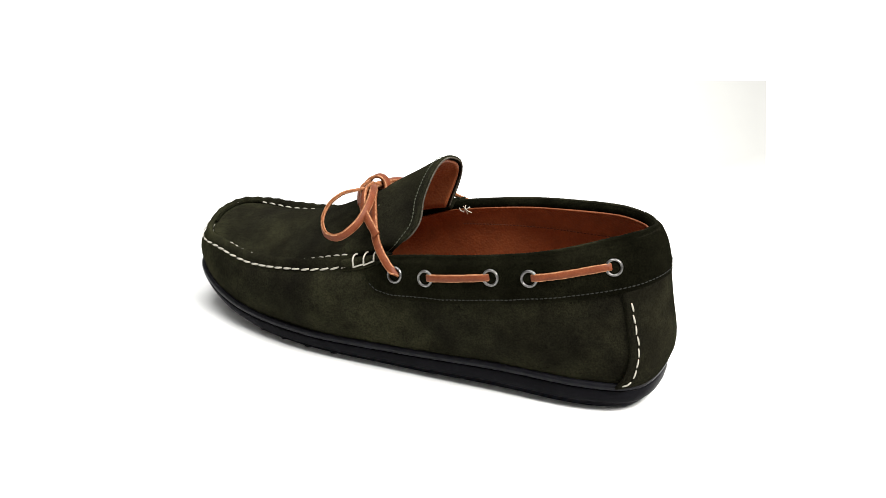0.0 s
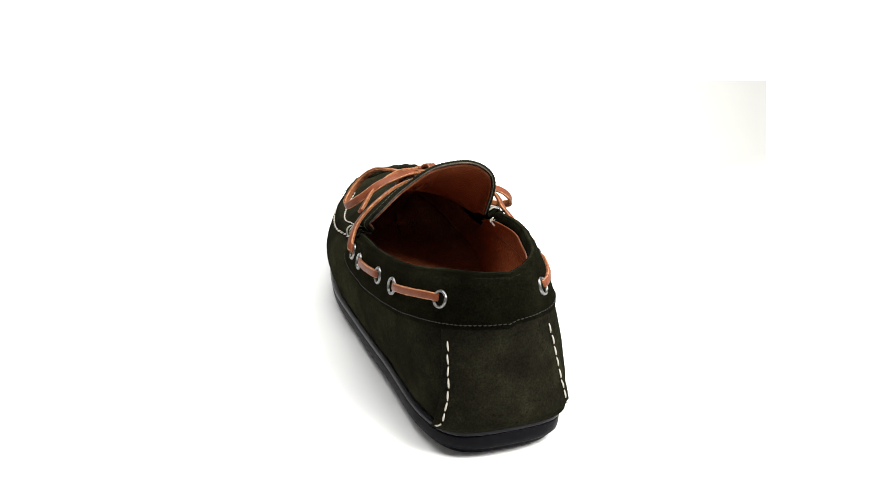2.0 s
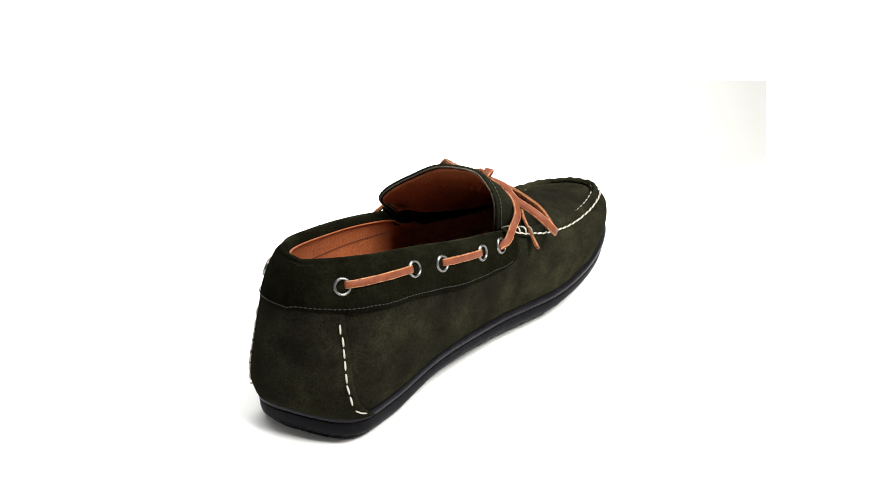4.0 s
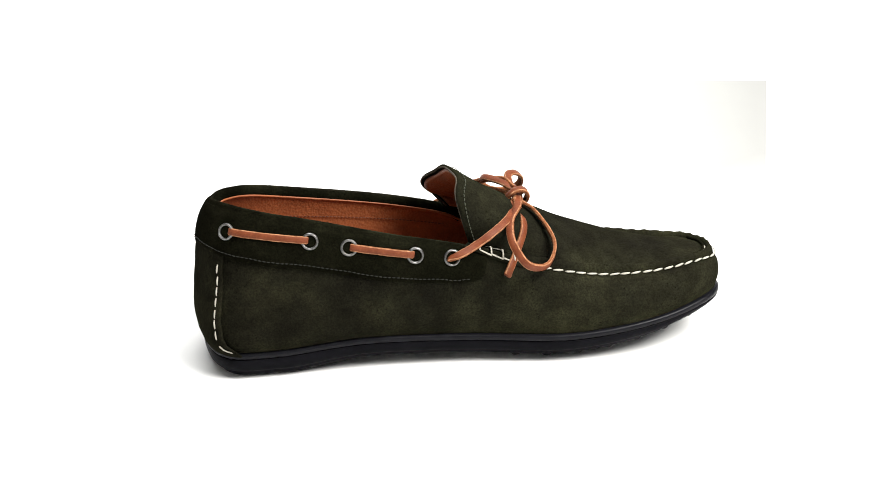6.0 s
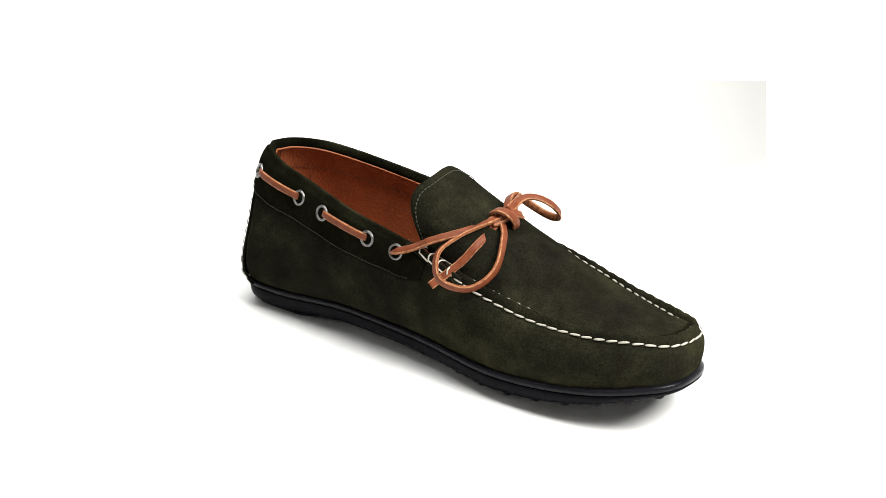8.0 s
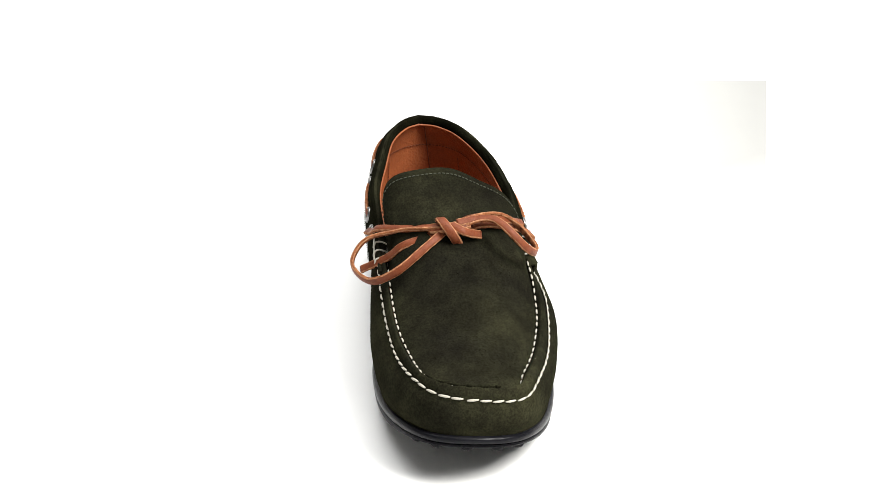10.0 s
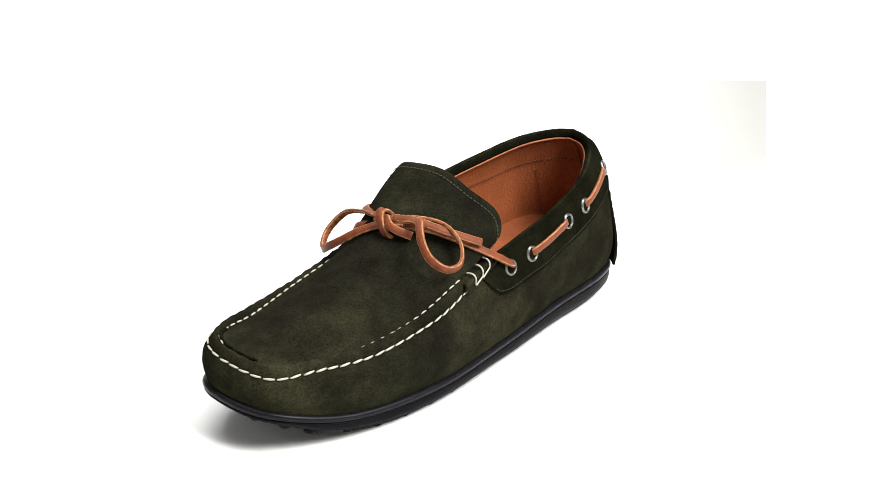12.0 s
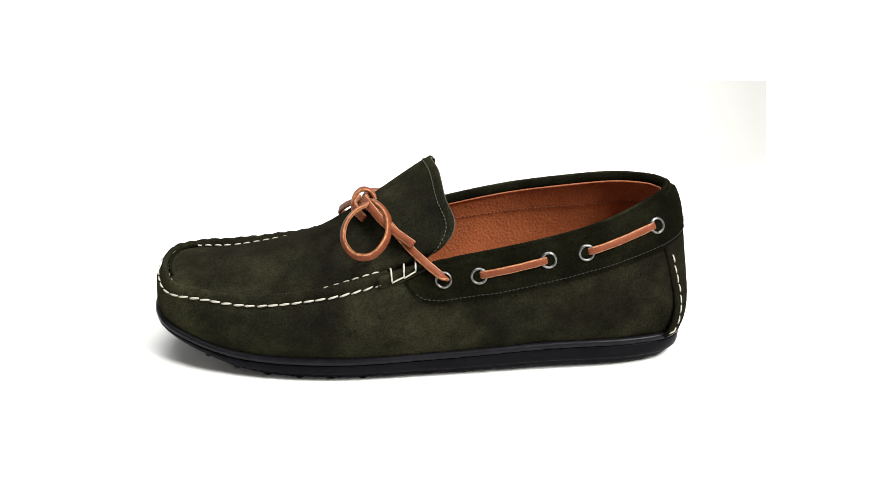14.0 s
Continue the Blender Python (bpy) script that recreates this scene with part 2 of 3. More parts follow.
TOP_OUT = mm((158.8, 0.8, 39.9), (152, 21.7, 35.9), (132.3, 32.8, 35.8), (101.1, 42.8, 35.9), (62.3, 48.5, 42.5), (36, 46.5, 48.5), (20, 45.5, 54),
             (7.7, 44.5, 60.5), (-15, 45, 66), (-40.3, 44.5, 70.7), (-79.3, 38.1, 78.4), (-107.3, 25.4, 86), (-122.5, 11.7, 88.9), (-127, -1.5, 89.6))
TOP_IN = mm((158.8, 0.8, 39.9), (155.1, -18.2, 42.3), (139.5, -28.3, 43.1), (114.6, -33.7, 41.9), (84.3, -36, 43.3), (52.8, -37, 49.6), (30, -37, 57),
            (6.8, -35.5, 66.5), (-34.3, -35.5, 75.7), (-68.2, -29.6, 82.4), (-98.6, -23.0, 87.2), (-119.0, -11.7, 89.4), (-127, -1.5, 89.6))
NS = 96
loop = spline(FEATHER, 640, True)
toe_i, heel_i = int(np.argmax(loop[:, 0])), int(np.argmin(loop[:, 0]))
order = np.roll(loop, -heel_i, 0)
ti = (toe_i - heel_i) % 640
BOT = {"out": spline(order[:ti + 1:8][::-1], NS), "in": spline(np.vstack([order[ti::8], order[:1]]), NS)}
TOP = {"out": spline(TOP_OUT, NS), "in": spline(TOP_IN, NS)}


def closed_loop(d):
    return np.vstack([d["out"], d["in"][::-1][1:-1]])


LB, LT = closed_loop(BOT), closed_loop(TOP)
NL = len(LB)
mid = (LB + LT) / 2
tan_ = np.roll(mid, -3, 0) - np.roll(mid, 3, 0)
OUT = unit(np.stack([-tan_[:, 1], tan_[:, 0], 0 * tan_[:, 0]], 1))
OUT *= np.sign((OUT * (mid - mid.mean(0))).sum(1))[:, None]
for _ in range(6):
    OUT = unit(np.roll(OUT, 1, 0) + OUT + np.roll(OUT, -1, 0))
BULGE = np.where(mid[:, 1] < -0.004,
                 np.interp(mid[:, 0], (-0.132, -0.122, -0.105, -0.07, -0.02, 0.03, 0.08, 0.12, 0.145, 0.165), (5.8, 8.2, 7.4, 6.8, 6.2, 5.6, 5.6, 5.6, 4.4, 2.0)),
                 np.interp(mid[:, 0], (-0.132, -0.123, -0.1, -0.05, 0, 0.035, 0.06, 0.1, 0.14, 0.165), (5.8, 7.0, 5.4, 5.0, 5.4, 7.4, 6.6, 3.8, 3.2, 2.0))) / 1000
for _ in range(6):
    BULGE = (np.roll(BULGE, 1) + BULGE + np.roll(BULGE, -1)) / 3
FULL = np.interp(mid[:, 0], (-0.131, -0.112), (4.6, 2.6))
SKEW = np.where(mid[:, 1] < -0.004, np.interp(mid[:, 0], (-0.13, -0.11, -0.04, 0.0, 0.06), (1.0, 0.68, 0.75, 1, 1.45)), np.interp(mid[:, 0], (0, 0.06), (1.0, 1.45)))


def wall_at(i, v):
    """The upper's outer face at loop station i (may lie between two) and height v from 0 at the sole to 1 at the top."""
    i = np.asarray(i, float) % NL
    a, f = np.floor(i).astype(int), (i - np.floor(i))[..., None]
    b = (a + 1) % NL
    get = lambda A: A[a] * (1 - f) + A[b] * f
    B, T, O = get(LB), get(LT), get(OUT)
    bu, sk, fu = (get(Q[:, None])[..., 0] for Q in (BULGE, SKEW, FULL))
    w = np.clip(v, 0, 1) ** sk
    v = np.asarray(v, float)[..., None]
    return B * (1 - v) + T * v + O * (bu * (1 - np.abs(2 * w - 1) ** fu))[..., None]


IDX = np.arange(NL)
VV = np.linspace(0, 1, 22)
GRID = wall_at(np.repeat(IDX[:, None], 22, 1).astype(float), np.repeat(VV[None], NL, 0))


def find_wall(side, x, z):
    """Station and height of the wall point at that x and z."""
    lo, hi = (0, NS - 1) if side == "out" else (NS - 1, NL)
    i = np.linspace(lo, hi, 400)
    v = np.linspace(0, 1, 120)
    I, V = np.meshgrid(i, v, indexing="ij")
    P = wall_at(I, V)
    d = (P[..., 0] - x) ** 2 + (P[..., 2] - z) ** 2
    j = np.unravel_index(np.argmin(d), d.shape)
    return float(I[j]), float(V[j])


def wall_normal(i, v):
    a = wall_at(i + 0.6, v) - wall_at(i - 0.6, v)
    b = wall_at(i, min(v + 0.02, 1)) - wall_at(i, v - 0.02)
    n = unit(np.cross(a, b))
    o = OUT[int(round(i)) % NL]
    return n * (1 if n @ o > 0 else -1)


soft_dents = np.array([[noise.noise(Vector(p) * 38) * 0.0005 + noise.noise(Vector(p) * 90) * 0.00022 for p in r] for r in GRID])
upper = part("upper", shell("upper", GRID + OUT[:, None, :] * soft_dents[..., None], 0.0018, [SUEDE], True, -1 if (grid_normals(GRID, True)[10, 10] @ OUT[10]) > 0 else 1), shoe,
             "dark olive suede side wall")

# vamp: from the toe seam up over the instep to the free edge of the tongue
D_OUT = mm((153.9, 2.7, 42), (147.6, 19, 38.7), (131, 26.3, 36.7), (104.8, 35.9, 37.3), (71.5, 42.7, 43.2), (33.8, 42.7, 52.8), (20, 40, 57), (9.2, 38, 60))
D_IN = mm((153.9, 2.0, 42), (152.1, -13.7, 43.9), (141.8, -22.5, 43.5), (118, -27.8, 42.1), (88.5, -32.1, 45.2), (50.3, -33.2, 52.2), (28, -32.5, 58), (10.3, -30, 63))
TONGUE = mm((9.2, 38, 60), (-0.2, 42.4, 69.4), (-5.4, 35.6, 80.1), (-0.7, 22, 89.7), (2.5, 3.5, 98.8), (6.0, -17, 99.4), (3.3, -28.6, 94.4), (4.6, -33.0, 83.4), (10.3, -30, 63))
NR, NC = 84, 41
dl, dr = spline(D_OUT, NR), spline(D_IN, NR)
wv = np.linspace(-1, 1, NC)
CREST_X = (0.003, 0.012, 0.025, 0.047, 0.053, 0.061, 0.069, 0.084, 0.1, 0.12, 0.14, 0.154)
CREST_Z = (0.1045, 0.0995, 0.0912, 0.0792, 0.077, 0.0735, 0.0695, 0.0645, 0.0590, 0.0545, 0.0510, 0.0495)


def vamp_rows():
    rows = np.zeros((NR, NC, 3))
    edge = spline(TONGUE, NC)
    for r in range(NR):
        L, R = dl[r], dr[r]
        c = (L + R) / 2
        z = np.interp(c[0], CREST_X, CREST_Z)
        arch = (z - c[2]) * (1 - np.abs(wv) ** np.interp(c[0], (0.04, 0.08), (2.3, 1.8)))
        rows[r] = c + np.outer(-wv, (L - R) / 2)
        rows[r, :, 2] += arch
    fix = edge - rows[-1]
    start = int(NR * 0.60)
    for r in range(start, NR):
        s = (r - start) / (NR - 1 - start)
        s = s * s * (3 - 2 * s)
        rows[r] += fix * s
    for _ in range(3):
        rows[1:-1, 1:-1] = (rows[:-2, 1:-1] + rows[2:, 1:-1] + 2 * rows[1:-1, 1:-1]) / 4
    for r in range(NR):
        for c in range(1, NC - 1):
            p = Vector(rows[r, c])
            rows[r, c, 2] += noise.noise(p * 45) * 0.0006 * min(1, r / 6)
    return rows


VAMP = vamp_rows()
v_sign = -1 if grid_normals(VAMP, False)[40, NC // 2, 2] > 0 else 1
vamp = part("vamp", shell("vamp", VAMP, 0.0016, [SUEDE, SUEDE_EDGE], False, v_sign, 0), shoe, "smooth olive suede vamp rising into a tongue")
under = VAMP[20:] + grid_normals(VAMP, False)[20:] * (v_sign * 0.0018)
under = under[:-1]
part("tongue_lining", shell("tongue_lining", under, 0.0012, [LINING], False, v_sign), vamp, "tan leather lining of the tongue")
part("tongue_edge", tube("tongue_edge", spline(VAMP[-1] + grid_normals(VAMP, False)[-1] * (v_sign * 0.0017), 80), 0.0005, SUEDE_EDGE, 6), vamp, "pale raw cut edge")

# puckered ridge along the toe seam
C_LINE = np.vstack([TOP_IN[6:0:-1], TOP_OUT[:6], mm((28, 46, 51.2))])
D_LINE = np.vstack([D_IN[6:0:-1], D_OUT[:6]])
cl, dn = spline(C_LINE, 150), spline(D_LINE, 150)
wave = (0.00025 * np.sin(np.arange(150) * 1.7) + 0.00012 * np.sin(np.arange(150) * 0.61))[:, None] * (0, 0, 1)
fold = []
for f, h in ((-0.04, -0.0022), (0.0, 0.0004), (0.14, 0.0022), (0.32, 0.0034), (0.5, 0.0039), (0.66, 0.0034), (0.82, 0.0018), (0.95, 0.0002), (1.05, -0.0024)):
    fold.append(cl * (1 - f) + dn * f + (0, 0, h) + wave * max(0, h / 0.003))
RIDGE = np.stack(fold, 1)
part("seam_ridge", rings("seam_ridge", RIDGE, [SUEDE], True, True), upper, "raised puckered suede seam round the toe")

# cut front edge of the vamp, standing up a little behind the toe seam
front = np.array([p for p in spline(D_LINE, 400) if p[0] > 0.1385 and -0.0225 < p[1] < 0.012])
ragged = np.array([[0.0004 * noise.noise(Vector(p) * 300), 0, 0.0010 + 0.0006 * noise.noise(Vector(p) * 420)] for p in front])
part("vamp_edge", tube("vamp_edge", spline(front + ragged - (0.0012, 0, 0), 90), 0.0006 + 0.0003 * np.sin(np.arange(90) * 0.9) ** 2, COLLAR_SUEDE, 6, 1.5), vamp, "ragged dark cut edge behind the toe seam")

# collar band with a rolled top edge
F_OUT = ((-0.140, 0.0732), (-0.1184, 0.0678), (-0.0787, 0.0594), (-0.0388, 0.0520), (-0.012, 0.0482), (0.004, 0.0470), (0.012, 0.0490), (0.018, 0.0540), (0.021, 0.062))
F_IN = ((-0.140, 0.0742), (-0.1226, 0.0712), (-0.0793, 0.066), (-0.0388, 0.058), (-0.0012, 0.0538), (0.010, 0.0545), (0.018, 0.0585), (0.024, 0.067))


def collar_foot(i):
    p = wall_at(i, 0.6)
    tab = F_OUT if p[1] > -0.001 else F_IN
    z = np.interp(p[0], [a for a, _ in tab], [b for _, b in tab])
    z -= 0.0006
    v = np.linspace(0.2, 1, 200)
    P = wall_at(np.full(200, float(i)), v)
    return float(np.interp(z, P[:, 2], v))


stations = [i for i in range(NL) if LT[i, 0] < 0.022]
stations = [i for i in stations if i < NS] + [i for i in stations if i >= NS]
FOOT = {i: collar_foot(i) for i in stations}
collar_rows = []
for i in stations:
    vf, o, T = min(FOOT[i], 0.97), OUT[i], LT[i]
    row = [wall_at(i, vf) + o * 0.0002, wall_at(i, vf) + o * 0.0013]
    for s in np.linspace(0.12, 1, 9):
        row.append(wall_at(i, vf + (0.955 - vf) * s) + o * 0.0017)
    for a, z in ((0.0017, -0.0028), (0.0012, -0.0012), (0.0002, -0.0003), (-0.0012, -0.0005), (-0.0024, -0.0016), (-0.0031, -0.0032), (-0.0032, -0.0057), (-0.0017, -0.0066)):
        row.append(T + o * a + (0, 0, z))
    collar_rows.append(row)
COLLAR = np.array(collar_rows)
COLLAR += np.array([[[0, 0, noise.noise(Vector(p) * 70) * 0.0004 + noise.noise(Vector(p) * 320) * 0.0003] for p in r] for r in COLLAR])
collar = part("collar", rings("collar", COLLAR, [COLLAR_SUEDE], True, True), shoe, "padded olive suede collar band")

# lining and insole
lin = []
for i in range(NL):
    vt = float(np.interp(LT[i, 0], (0.03, 0.06), (0.96, 0.7)))
    end = LT[i] - OUT[i] * 0.0041 + (0, 0, -0.0058)
    col = []
    for v in np.linspace(0.06, vt, 16):
        p = wall_at(i, v) - OUT[i] * (0.0046 + 0.002 * (1 - v)) + (0, 0, 0.004 * (1 - v))
        f = min(1, max(0, (v / vt - 0.7) / 0.3)) if LT[i, 0] < 0.035 else 0
        col.append(p * (1 - f * f) + end * f * f)
    lin.append(col)
LIN = np.array(lin)
lining = part("lining", shell("lining", LIN, 0.001, [LINING], True, 1 if (grid_normals(LIN, True)[10, 8] @ OUT[10]) > 0 else -1), shoe, "smooth tan leather lining")
foot_z = np.interp(LIN[:, 0, 0], (-0.14, -0.05, 0.03, 0.12, 0.16), (0.0355, 0.0335, 0.0275, 0.026, 0.029))
inner = np.array([[np.interp(z, c[:, 2], c[:, j]) for j in range(3)] for z, c in zip(foot_z, LIN)]) + OUT * 0.0006
steps = np.linspace(1, 0.0, 9)
INS = np.stack([np.stack([inner[:, 0] * s + np.clip(inner[:, 0], -0.1, 0.12) * (1 - s), inner[:, 1] * s, inner[:, 2] - 0.0025 * (1 - s ** 3)], 1) for s in steps], 0)
insole = part("insole", rings("insole", INS, [LINING], True, False), shoe, "tan leather insole")

# ---- sole ----
A = np.roll(LB, 0, 0)
atan = np.roll(A, -3, 0) - np.roll(A, 3, 0)
AO = unit(np.stack([-atan[:, 1], atan[:, 0], 0 * atan[:, 0]], 1))
AO *= np.sign((AO * OUT).sum(1))[:, None]
for _ in range(4):
    AO = unit(np.roll(AO, 1, 0) + AO + np.roll(AO, -1, 0))
arch_thin = np.where(A[:, 1] < 0, np.interp(A[:, 0], (-0.1, -0.05, 0.02, 0.07), (1, 0.86, 0.94, 1)), 1.0)
tread = np.interp(A[:, 0], (-0.14, -0.1, 0.0, 0.06, 0.1, 0.13, 0.165), (16, 16, 13.6, 13, 11.6, 9.6, 7.5)) * arch_thin / 1000
tread = np.minimum(tread, A[:, 2] - 0.0012)


def sole_ring(off, frac, dz=0.0):
    return A + AO * off / 1000 + np.stack([0 * tread, 0 * tread, -tread * frac + dz / 1000], 1)


welt = np.stack([sole_ring(-3, 0, 0.6), sole_ring(0.2, 0, 0.7), sole_ring(1.6, 0, 0.4), sole_ring(2.3, 0, -0.5), sole_ring(2.4, 0, -1.8), sole_ring(1.8, 0, -2.8), sole_ring(0.2, 0, -3.2)])
tuck = np.interp(A[:, 0], (-0.136, -0.105, 0.12, 0.16), (0.45, 0, 0, 0.4))[:, None]


def low_ring(off, tucked, frac):
    return sole_ring(off, frac) - AO * tuck * tucked / 1000


outsole = np.stack([sole_ring(0.0, 0, -2.9), sole_ring(1.3, 0, -3.2), sole_ring(1.8, 0, -4.2), low_ring(1.8, 0.8, 0.5), low_ring(1.5, 1.6, 0.66), low_ring(0.8, 2.4, 0.72),
                    low_ring(-0.9, 3.0, 0.75), low_ring(-1.2, 3.6, 0.88), low_ring(-2.2, 4.2, 0.97), low_ring(-4.5, 5, 1.0), sole_ring(-11, 1.03)])
sole = part("sole", rings("sole", outsole, [RUBBER], True, False), shoe, "black rubber sole with a rounded edge")
under_sole = np.stack([outsole[-1] * (1, f, 1) for f in (1.0, 0.66, 0.33, 0.0)])
part("tread", rings("tread", under_sole, [RUBBER_MATT], True, False), sole, "matt black tread under the sole")
part("welt", rings("welt", welt, [WELT], True, False), sole, "glossy black welt lip")


def dome(name, r, h):
    pts, faces, m = [], [], 10
    for k, (a, b) in enumerate(((1, 0), (0.97, 0.45), (0.75, 0.85), (0.4, 1.0))):
        pts += [(r * a * math.cos(2 * math.pi * j / m), r * a * math.sin(2 * math.pi * j / m), -h * b) for j in range(m)]
        if k:
            faces += [((k - 1) * m + j, (k - 1) * m + (j + 1) % m, k * m + (j + 1) % m, k * m + j) for j in range(m)]
    faces.append(tuple(3 * m + j for j in range(m)))
    return mesh_of(name, pts, faces, [RUBBER_MATT])


def bottom_z(x, y):
    j = int(np.argmin((A[:, 0] - x) ** 2 + (A[:, 1] - y) ** 2))
    return A[j, 2] - tread[j]


NUB = dome("nub", 0.0034, 0.0029)
for k, i in enumerate(range(0, NL, 5)):
    p = A[i] - AO[i] * 0.0060
    if p[0] > 0.03:
        n = part("nub", NUB, sole)
        n.location = (p[0], p[1], bottom_z(p[0], p[1]) + 0.0010)
for x in (-0.108, 0.04, 0.055, 0.07, 0.085, 0.1, 0.115, 0.13):
    for y in (-0.02, -0.005, 0.01, 0.025):
        n = part("nub", NUB, sole)
        n.location = (x, y * (0.7 if x < 0 else 1), bottom_z(x, y * 2) + 0.0006)

# ---- heel panel with its two rows of thread ----
def station_at(y, z):
    """Loop station near the heel and height of the wall point at that y and z."""
    i = np.linspace(NS - 34, NS + 34, 300)
    v = np.linspace(0, 1, 120)
    I, V = np.meshgrid(i, v, indexing="ij")
    P = wall_at(I, V)
    d = (P[..., 1] - y) ** 2 + (P[..., 2] - z) ** 2 + np.where(P[..., 0] > -0.095, 1, 0)
    j = np.unravel_index(np.argmin(d), d.shape)
    return float(I[j]), float(V[j])


panel_rows = []
for s in np.linspace(0, 1, 14):
    zl, zr = 0.0715 + (0.0166 - 0.0715) * s, 0.0750 + (0.0182 - 0.0750) * s
    il, vl = station_at(0.0290 + 0.0028 * s, zl)
    ir, vr = station_at(-0.0222 - 0.0112 * s, zr)
    row = []
    for w in np.linspace(0, 1, 25):
        i, v = il + (ir - il) * w, vl + (vr - vl) * w
        lip = 0.0012 + s ** 3 * 0.0013 + s * s * abs(2 * w - 1) ** 5 * (0.0027 if w < 0.5 else 0.0008)
        row.append(wall_at(i, v) + wall_normal(i, v) * lip)
    panel_rows.append(row)
PANEL = np.array(panel_rows)
heel_panel = part("heel_panel", shell("heel_panel", PANEL, 0.0016, [SUEDE], False, -1 if grid_normals(PANEL, False)[6, 12, 0] < 0 else 1), shoe, "olive suede heel panel")


# ---- thread ----
def stitch_mesh(name, length, r, mat):
    s = np.linspace(-1, 1, 5)
    P = np.stack([s * length / 2, 0 * s, (1 - s * s) * r * 0.5], 1)
    rad = r * np.array([0.55, 0.95, 1.04, 0.95, 0.55])
    return tube(name, P, rad, mat, 6, 0.8)


def place(me, parent, p, along, up, name="stitch"):
    x = Vector(along).normalized()
    z = Vector(up)
    z = (z - x * z.dot(x)).normalized()
    y = z.cross(x)
    ob = part(name, me, parent)
    ob.matrix_local = Matrix.Translation(Vector(p)) @ Matrix((x, y, z)).transposed().to_4x4()
    return ob


def run_of_stitches(me, parent, P, ups, pitch, skew=0.0):
    L = np.concatenate([[0], np.cumsum(np.linalg.norm(np.diff(P, axis=0), axis=1))])
    rng = random.Random(len(P))
    for s in np.arange(pitch / 2, L[-1], pitch):
        s += rng.uniform(-0.06, 0.06) * pitch
        at = lambda q: np.array([np.interp(q, L, P[:, j]) for j in range(3)])
        up = np.array([np.interp(s, L, ups[:, j]) for j in range(3)])
        d = unit(at(s + 0.001) - at(s - 0.001))
        d = d + unit(np.cross(up, d)) * (skew + rng.uniform(-0.06, 0.06))
        place(me, parent, at(s), d, up)


OUTER = stitch_mesh("stitch", 0.0056, 0.00058, THREAD)
INNER = stitch_mesh("stitch", 0.0038, 0.0005, THREAD)
side_out = unit(cl - dn)
side_up = unit(side_out + (0, 0, 0.55))
run_of_stitches(OUTER, upper, cl + side_out * 0.0012 + (0, 0, 0.0006), side_up, 0.0066, 0.10)
lift = (np.clip((0.066 - dn[:, 0]) / 0.02, 0, 1) * (dn[:, 1] > 0))[:, None]
sunk = (np.clip((dn[:, 0] - 0.130) / 0.012, 0, 1) * (dn[:, 1] > -0.010))[:, None]
clear = np.where(dn[:, 1] > 0, 0.025, 0.06)[:, None]
run_of_stitches(INNER, vamp, dn + (dn - cl) * clear * (1 - lift) * (1 - sunk) + (0, 0, 0.0007) - sunk * (0, 0, 0.0016) + lift * ((cl - dn) * 0.22 + (0, 0, 0.0025)), unit(-side_out * 0.8 * (1 - lift) + (0, 0, 1)), 0.0056, 0.0)
HEEL = stitch_mesh("stitch", 0.0048, 0.0005, THREAD)
for lo_c, hi_c, f, sgn in ((1, 2, 0.4, 1), (22, 23, 0.9, -1)):
    P = PANEL[2:-1, lo_c] * (1 - f) + PANEL[2:-1, hi_c] * f
    nrm = grid_normals(PANEL, False)[2:-1, hi_c]
    nrm = nrm * np.sign((nrm * (-1, 0.3 * sgn, 0)).sum(1))[:, None]
    run_of_stitches(HEEL, heel_panel, P + nrm * 0.0003, nrm, 0.0062)
    # the thread's loose end slants off to the panel's edge
    corner = P[-1] * 0.5 + PANEL[-1, 0 if sgn > 0 else -1] * 0.5
    tail = spline([P[-1] + nrm[-1] * 0.0004, P[-1] * 0.4 + corner * 0.6 + nrm[-1] * 0.0010, corner + (0.0022, 0, -0.0012)], 8)
    part("thread_end", tube("thread_end", tail, 0.0004, THREAD, 6), heel_panel, "loose end of the white thread")

# fine thread along the tongue's edge and the foot of the collar
FINE = stitch_mesh("fine_stitch", 0.0017, 0.00032, GREEN_THREAD)


def fine_run(name, P, ups, pitch, parent, label, mat):
    L = np.concatenate([[0], np.cumsum(np.linalg.norm(np.diff(P, axis=0), axis=1))])
    V, F = [], []
    base = [np.array(v.co) for v in FINE.vertices]
    for s in np.arange(0, L[-1], pitch):
        p = np.array([np.interp(s, L, P[:, j]) for j in range(3)])
        q = np.array([np.interp(s + 0.0006, L, P[:, j]) for j in range(3)])
        x = unit(q - p) if np.linalg.norm(q - p) > 1e-7 else np.array((1.0, 0, 0))
        z = np.array([np.interp(s, L, ups[:, j]) for j in range(3)])
        z = unit(z - x * (z @ x))
        y = np.cross(z, x)
        o = len(V)
        V += [p + x * b[0] + y * b[1] + z * b[2] for b in base]
        F += [tuple(o + k for k in f.vertices) for f in FINE.polygons]
    ob = part(name, mesh_of(name, V, F, [mat]), parent, label)
    return tagged(ob, kind="stuff")


vn = grid_normals(VAMP, False) * -v_sign
row = VAMP[NR - 3]
fine_run("edge_stitching", row + vn[NR - 3] * 0.0003, vn[NR - 3], 0.0024, vamp, "fine green thread along the edge", GREEN_THREAD)
foot = COLLAR[:, 2] + np.array([OUT[i] for i in stations]) * 0.0002
fine_run("collar_stitching", foot[2:-2], np.array([OUT[i] for i in stations])[2:-2], 0.0024, collar, "fine green thread along the foot", DEEP_THREAD)
